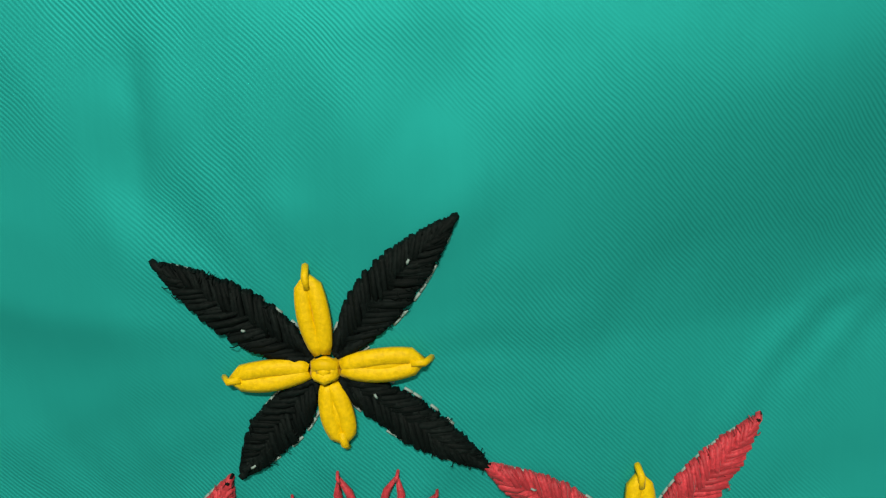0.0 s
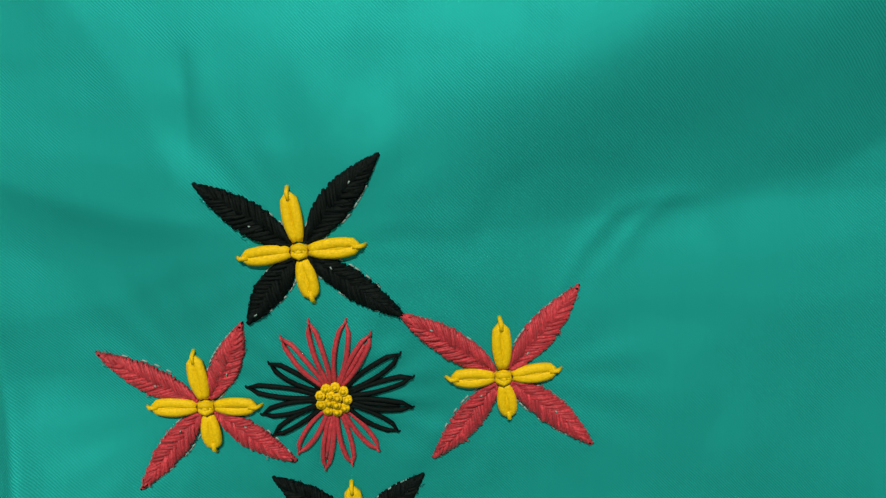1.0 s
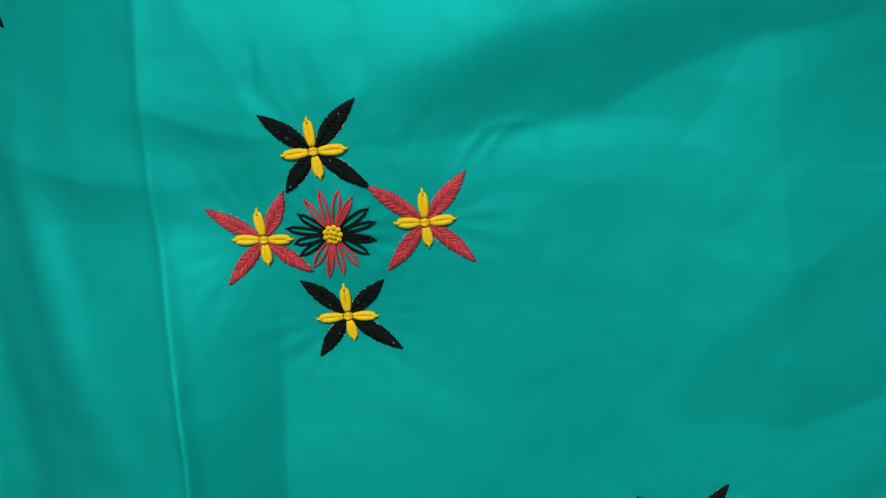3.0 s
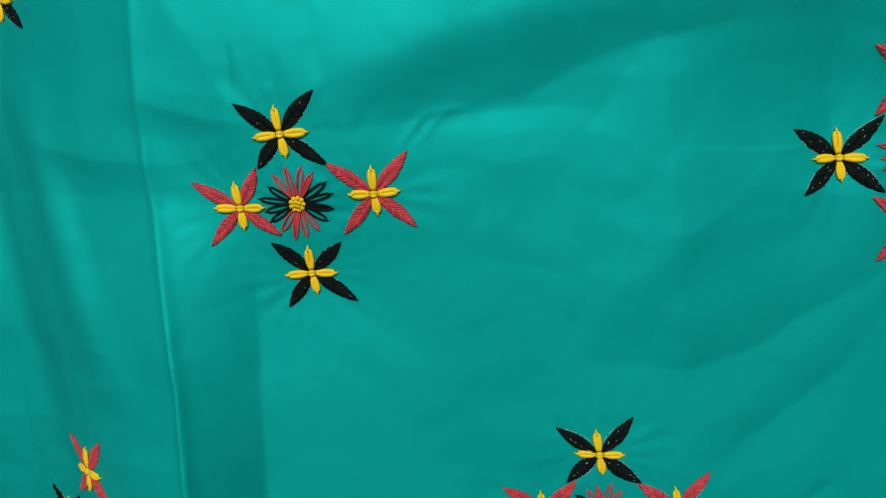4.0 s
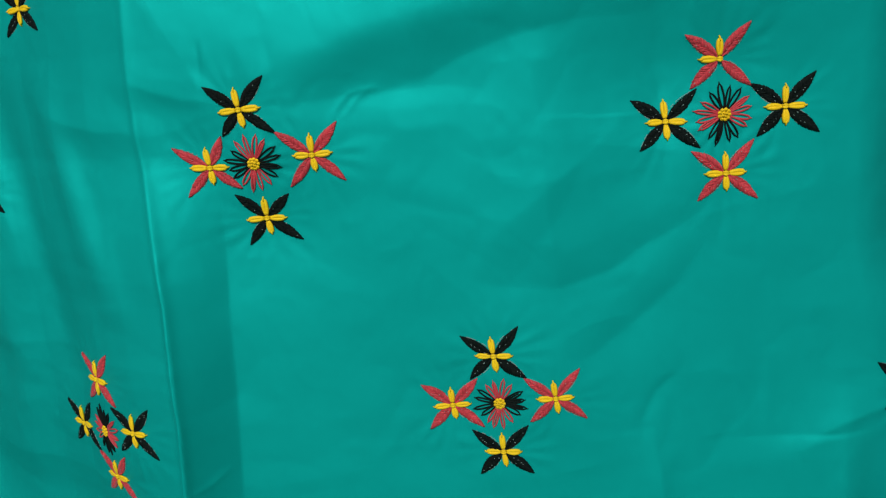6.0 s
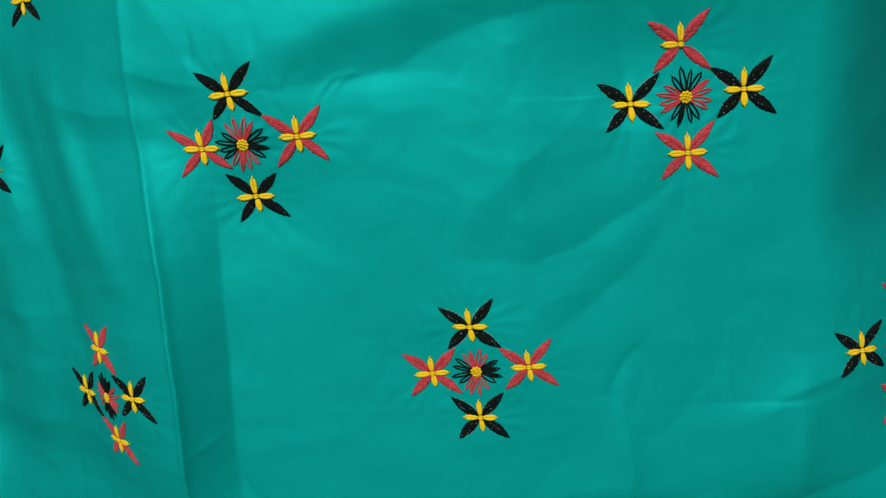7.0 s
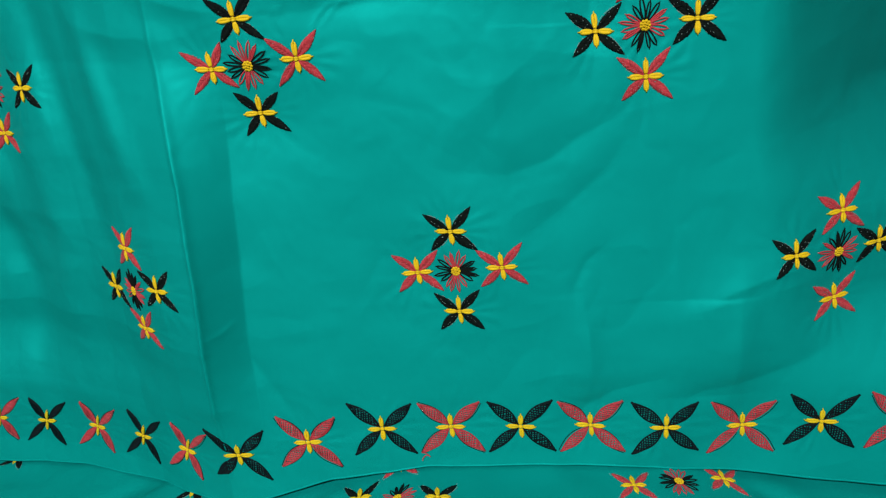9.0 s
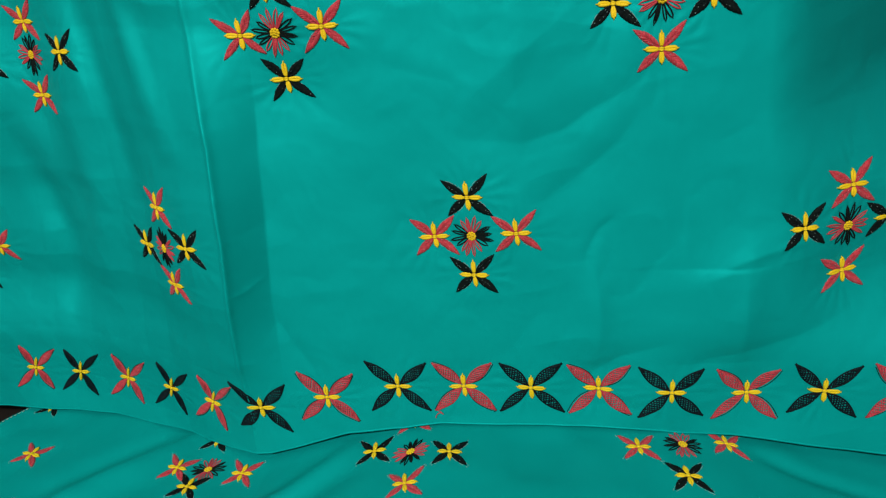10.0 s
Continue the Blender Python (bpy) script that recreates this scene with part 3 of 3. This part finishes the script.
def yellow_cross(put, flower, rng, size, tilt, lens=(9.8, 9.6, 9.6, 8.2), fine=False, plump=1.2, arms=4):
    for k, (ang, ln) in enumerate(tuple(zip((93, 180, -1, -84), lens))[:arms]):
        stitched("inner_petal", loop_petal(ang + tilt + rng.uniform(-4, 4), 0.0016, ln * 0.00092 * size * rng.uniform(0.94, 1.05), plump * rng.uniform(0.00052, 0.00072), 0.0007 * plump, rng, k != 0 or rng.random() < 0.5), put, YELLOW, flower, "yellow looped petal", 7 if fine else 6)


def cross_flower(cloth, put, colour, rng, size=1.0, angles=ANGLES, reach=REACH, tilt=2, width=2.42, fine=False, chalk=0, arms=4):
    """Four fishbone petals on the diagonals, a yellow looped cross and a knot."""
    mat = RED if colour == "red" else BLACK
    centre = knot(0, 0, 0.00125, 0.0011, rng)
    for off in (-0.0004, 0.0004):
        centre.append(([lift((-0.0011, off), 0.0002), lift((-0.0007, off), 0.0011), lift((0, 1.6 * off), 0.0014), lift((0.0007, off), 0.0011), lift((0.0011, off), 0.0002)], 0.0006))
    flower = stitched("flower", centre, put, YELLOW, cloth, colour + " four-petalled embroidered flower with a yellow looped cross", 7)
    angles = [ang + rng.uniform(-2, 2) for ang in angles]
    for ang, ln in zip(angles, reach):
        stitched("petal", solid_petal(ang, ln * 0.001 * size, width * 0.001 * size * rng.uniform(0.92, 1.1), rng), put, mat, flower, colour + " stitched petal")
    if chalk:
        marks = []
        for ang, ln in zip(angles, reach):
            ax, sd = along(ang, ln)
            for sgn in (-1, 1):
                for t in np.arange(0.12, 0.93, 0.055):
                    if rng.random() < 0.62:
                        ends = [ax * 0.001 * ln * q + sd * sgn * (petal_outline(q, width * 0.001 * size) * 1.04 + 0.0002) for q in (t, t + 0.025, t + 0.05)]
                        marks.append(([lift(e, 0.00004) for e in ends], 0.00016))
            # short pale flecks laid on top of the stitches
            for k in range(chalk):
                t = rng.uniform(0.22, 0.86)
                q = ax * 0.001 * ln * size * t + sd * rng.choice((-0.42, 0.42)) * rng.uniform(0.7, 1.3) * petal_outline(t, width * 0.001 * size)
                e = q + ax * rng.uniform(0.0003, 0.0006) + sd * rng.uniform(-0.0002, 0.0002)
                marks.append(([lift(q, 0.00085), lift(0.5 * (q + e), 0.00095), lift(e, 0.00085)], 0.00012))
        stitched("chalk_outline", marks, put, CHALK, flower, "faint pale drawn outline with pale flecks", 4)
    if colour == "red":
        for ang, ln in zip(angles, reach):
            if rng.random() < 0.75:
                ax, sd = along(ang, ln)
                r = 0.001 * ln * size
                tip = [lift(ax * (r - 0.0009) + sd * 0.0002, 0.0005), lift(ax * (r - 0.0001), 0.0006), lift(ax * (r + 0.0006), -0.0001)]
                stitched("tip_stitch", [(tip, 0.00022)], put, BLACK, flower, "small black stitch at the petal tip")
    yellow_cross(put, flower, rng, size, tilt, fine=fine, arms=arms)
    return flower


def border_flower(cloth, put, colour, rng, size=1.0, dense=False):
    """A wide cross of open latticed petals, with the yellow cross."""
    mat = RED if colour == "red" else NAVY
    flower = stitched("flower", knot(0, 0, 0.0014, 0.0012, rng), put, YELLOW, cloth, colour + " border flower with open latticed petals", 7)
    for ang, ln in zip((138, 43, -42, -136), (26.8, 25.4, 27.8, 26.4)):
        stitched("petal", lattice_petal(ang + rng.uniform(-2, 2), ln * 0.001 * size * rng.uniform(0.97, 1.04), (0.0031 if dense else 0.0034) * size * rng.uniform(0.93, 1.08), rng, dense), put, mat, flower, colour + " latticed petal")
        if colour == "red":
            ax, sd = along(ang, ln)
            for sgn in (-1, 1):
                edge = [lift(ax * (0.002 + (0.001 * ln - 0.002) * t) + sd * sgn * (petal_outline(t, 0.0031 if dense else 0.0034, 0.48, 1.0) + 0.0006), 0.00015) for t in np.linspace(0.15, 1.0, 14)]
                stitched("outline_stitch", [(edge, 0.00026)], put, NAVY, flower, "thin dark outline stitch", 4)
    yellow_cross(put, flower, rng, 0.98, 0, (9.5, 10.2, 10.2, 9.0), plump=1.25)
    return flower


def daisy(cloth, put, sides, rng, size=1.0):
    """Sixteen loops in four colour groups round a disc of yellow knots."""
    disc = []
    for k in range(9):
        a = 2 * math.pi * k / 9
        disc += knot(0.0021 * math.cos(a), 0.0021 * math.sin(a), 0.00085, 0.0009, rng)
    for k in range(4):
        a = 2 * math.pi * k / 4 + 0.5
        disc += knot(0.0008 * math.cos(a), 0.0008 * math.sin(a), 0.0008, 0.0011, rng)
    flower = stitched("flower", disc, put, YELLOW, cloth, "many-looped daisy in red and black round a yellow knotted disc", 5)
    for group, middle in enumerate((90, 0, -90, 180)):
        red = (group % 2 == 0) == (sides == "red")
        for k in range(4):
            ang = middle + (k - 1.5) * 22 + rng.uniform(-4, 4)
            ln = (0.0127 if k in (1, 2) else 0.0121) * size * rng.uniform(0.92, 1.08)
            stitched("petal", loop_petal(ang, 0.0022, ln, rng.uniform(0.0007, 0.00105), 0.00042, rng, rng.random() < 0.25, 7), put, RED if red else BLACK, flower, ("red" if red else "black") + " looped petal")
    return flower


# ---- room ----
def structure(name, lo, hi, mat, label, category):
    return tagged(box(name, lo, hi, mat, bevel=0), label, category, kind="structure")


structure("floor", (-2.1, -3.1, -0.1), (2.1, 1.1, 0.0), FLOOR, "plain grey cement floor of the room", "floor")
structure("ceiling", (-2.1, -3.1, 2.6), (2.1, 1.1, 2.7), CEIL, "plain white painted ceiling of the room", "ceiling")
structure("wall_north", (-2.1, 1.0, 0.0), (2.1, 1.1, 2.6), WALL, "plain painted wall behind the bench", "wall")
structure("wall_south", (-2.1, -3.1, 0.0), (2.1, -3.0, 2.6), WALL, "plain painted wall of the room", "wall")
structure("wall_west", (-2.1, -3.0, 0.0), (-2.0, 1.0, 2.6), WALL, "plain painted side wall of the room", "wall")
structure("wall_east", (2.0, -3.0, 0.0), (2.1, 1.0, 2.6), WALL, "plain painted side wall of the room", "wall")

lamp = tagged(new("ceiling_lamp"), "long white ceiling lamp with a glowing diffuser, hung on two cords", "lamp")
lamp.location = (LAMP[0], LAMP[1], LAMP[2] + 0.04)
for nm, lo, hi, mt in (("housing", (-0.35, -0.1, -0.06), (0.35, 0.1, 0.0), METAL), ("diffuser", (-0.32, -0.08, -0.08), (0.32, 0.08, -0.06), LAMP_MAT)):
    box(nm, lo, hi, mt, lamp)
for cx in (-0.28, 0.28):
    box("cord", (cx - 0.003, -0.003, 0.0), (cx + 0.003, 0.003, 2.6 - LAMP[2] - 0.04), METAL, lamp, bevel=0.001)

bench = tagged(new("wooden_bench"), "dark brown wooden bench under the embroidered cloth", "bench")
box("back_panel", (-0.75, 0.322, 0.40), (0.75, 0.362, 0.845), WOOD, bench)
box("seat", (-0.75, -0.28, 0.395), (0.75, 0.318, 0.435), WOOD, bench)
for lx in (-0.7, 0.64):
    for ly in (-0.26, 0.25):
        box("leg", (lx, ly, 0.0), (lx + 0.06, ly + 0.06, 0.394), WOOD, bench)

# ---- the hanging cloth ----
cloth = tagged(new("embroidered_cloth"), "creased hanging teal twill cloth with embroidered red and black flowers", "cloth")


def grid_faces(n, m):
    return [(i * m + j, (i + 1) * m + j, (i + 1) * m + j + 1, i * m + j + 1) for i in range(n - 1) for j in range(m - 1)]


COLS, ROWS_UP = 860, 400
u = np.linspace(0, 1, COLS)[:, None]
v = np.linspace(0, 1, ROWS_UP)[None, :]
x_guess = -0.4 + 0.83 * u
hem = np.interp(x_guess, HEM_X, HEM_Z)
zz = hem + (0.85 - hem) * v
x_right = np.interp(zz, [0.5, 0.60, 0.70, 0.727, 0.738, 0.755, 0.785, 0.80, 0.86], [0.43, 0.432, 0.432, 0.420, 0.409, 0.399, 0.379, 0.371, 0.345])
xx = -0.4 + (x_right + 0.4) * u
yy = hang(xx, zz)
# over the top of the bench back
roll = np.linspace(0, 1, 40)[1:][None, :]
y_last, z_last = yy[:, -1:], zz[:, -1:]
xx = np.concatenate([xx, np.broadcast_to(xx[:, -1:], (COLS, 39))], 1)
yy = np.concatenate([yy, y_last + (0.35 - y_last) * roll], 1)
zz = np.concatenate([zz, z_last + 0.02 * np.sin(roll * math.pi / 2) - 0.016 * roll ** 6], 1)
sheet_verts = np.stack([xx, yy, zz], -1).reshape(-1, 3)
sheet = mesh_object("sheet", sheet_verts, grid_faces(COLS, ROWS_UP + 39), CLOTH, cloth, "plain teal twill sheet, softly creased")
solid = sheet.modifiers.new("thickness", "SOLIDIFY")
solid.thickness, solid.offset = 0.0005, -1.0

# the rolled hem along its lower edge
hem_x = np.linspace(-0.398, 0.428, 290)
hem_z = np.interp(hem_x, HEM_X, HEM_Z)
hem_path = np.stack([hem_x, hang(hem_x, hem_z) + 0.0002, hem_z], 1)
hv, hf = [], []
for k, p in enumerate(hem_path):
    for s in range(6):
        a = 2 * math.pi * s / 6
        hv.append(p + np.array([0, 0.0006 * math.cos(a), 0.0008 * math.sin(a)]))
for k in range(len(hem_path) - 1):
    for s in range(6):
        a, b = k * 6 + s, k * 6 + (s + 1) % 6
        hf.append((a, b, b + 6, a + 6))
mesh_object("hem", hv, hf, CLOTH, cloth, "narrow rolled hem")

for k, (px, pz, kind, size) in enumerate(HANGING):
    rng = np.random.default_rng(100 + k)
    put = upright(px, pz, 0.86, 1.15, 0.5) if kind.startswith("border") and px < -0.06 else upright(px, pz, 1.2 if px > 0.3 and not kind.startswith("border") else 1.0)
    if kind.startswith("daisy_"):
        daisy(cloth, put, kind[6:], rng, size)
    elif kind.startswith("border_"):
        flower = border_flower(cloth, put, kind[7:], rng, size, px < -0.06)
        if abs(px - 0.095) < 0.001:
            tail = [lift((-0.0185 + 0.0035 * math.sin(q) + 0.0006 * q, -0.0195 - 0.0022 * q / 3 + 0.0012 * math.cos(2 * q)), 0.0006) for q in np.linspace(0, 5, 16)]
            stitched("loose_thread", [(tail, 0.00032)], put, RED, flower, "loose red thread end")
    else:
        angles, reach = SHAPES.get(k, (ANGLES, REACH))
        cross_flower(cloth, put, kind, rng, size, angles, reach, fine=k < 5, width=1.95 if k < 5 else 2.15, chalk=1 if k < 5 else 5 if kind == "black" else 4, arms=2 if k == 5 else 4)

# ---- the cloth that lies on the seat ----
lying = tagged(new("embroidered_cloth"), "teal twill cloth spread on the bench seat, embroidered with scattered flowers", "cloth")
lu = np.linspace(0, 1, 300)[:, None]
lv = np.linspace(0, 1, 150)[None, :]
ly = -0.139 + 0.375 * lv + 0 * lu
left_edge = -0.315 + np.interp(ly, [-0.14, 0.06, 0.24], [-0.06, -0.02, 0.06])
lxx = left_edge + (0.5 - left_edge) * lu
lz = lie(lxx, ly)
low_sheet = mesh_object("sheet", np.stack([lxx, ly, lz], -1).reshape(-1, 3), grid_faces(300, 150), CLOTH_LOW, lying, "plain teal twill sheet lying in soft folds")
solid = low_sheet.modifiers.new("thickness", "SOLIDIFY")
solid.thickness, solid.offset = 0.0005, -1.0

LYING = [(0.0363, 0.0701, "black"), (0.0867, 0.0570, "black"), (0.0616, 0.0328, "red"), (0.0605, 0.0945, "red"), (0.0615, 0.0624, "daisy_black"),
         (0.2048, 0.0692, "red"), (0.2615, 0.0803, "red"), (0.2294, 0.0441, "black"), (0.2327, 0.0736, "daisy_red"),
         (-0.1087, 0.0813, "red"), (-0.0584, 0.0736, "red"), (-0.0898, 0.1115, "black"), (-0.0928, 0.0616, "black"), (-0.0855, 0.0796, "daisy_red"),
         (-0.2395, 0.1079, "red"), (-0.2631, 0.1731, "black"), (-0.235, 0.052, "black")]
for k, (px, py, kind) in enumerate(LYING):
    rng = np.random.default_rng(300 + k)
    if kind.startswith("daisy_"):
        daisy(lying, flat(px, py), kind[6:], rng, 0.95)
    else:
        cross_flower(lying, flat(px, py, -0.2 if px < 0 else 0.0, 1.12), kind, rng, 0.84, (138, 45, -42, -136), width=2.2, chalk=1)

# pale running stitches along the free edge of the lying cloth
dashes = []
for k in range(60):
    dy0 = 0.05 + k * 0.0031
    ex = lambda q: -0.315 + float(np.interp(q, [-0.14, 0.06, 0.24], [-0.06, -0.02, 0.06])) + 0.0022
    ends = np.array([[ex(dy0), dy0], [ex(dy0 + 0.0009), dy0 + 0.0009], [ex(dy0 + 0.0018), dy0 + 0.0018]])
    zs = lie(ends[:, 0], ends[:, 1])
    dashes.append(([np.array([e[0], e[1], h + 0.0004]) for e, h in zip(ends, zs)], 0.0003))
dv, df = tubes(dashes)
mesh_object("seam", dv, df, PALE, lying, "pale running stitches")
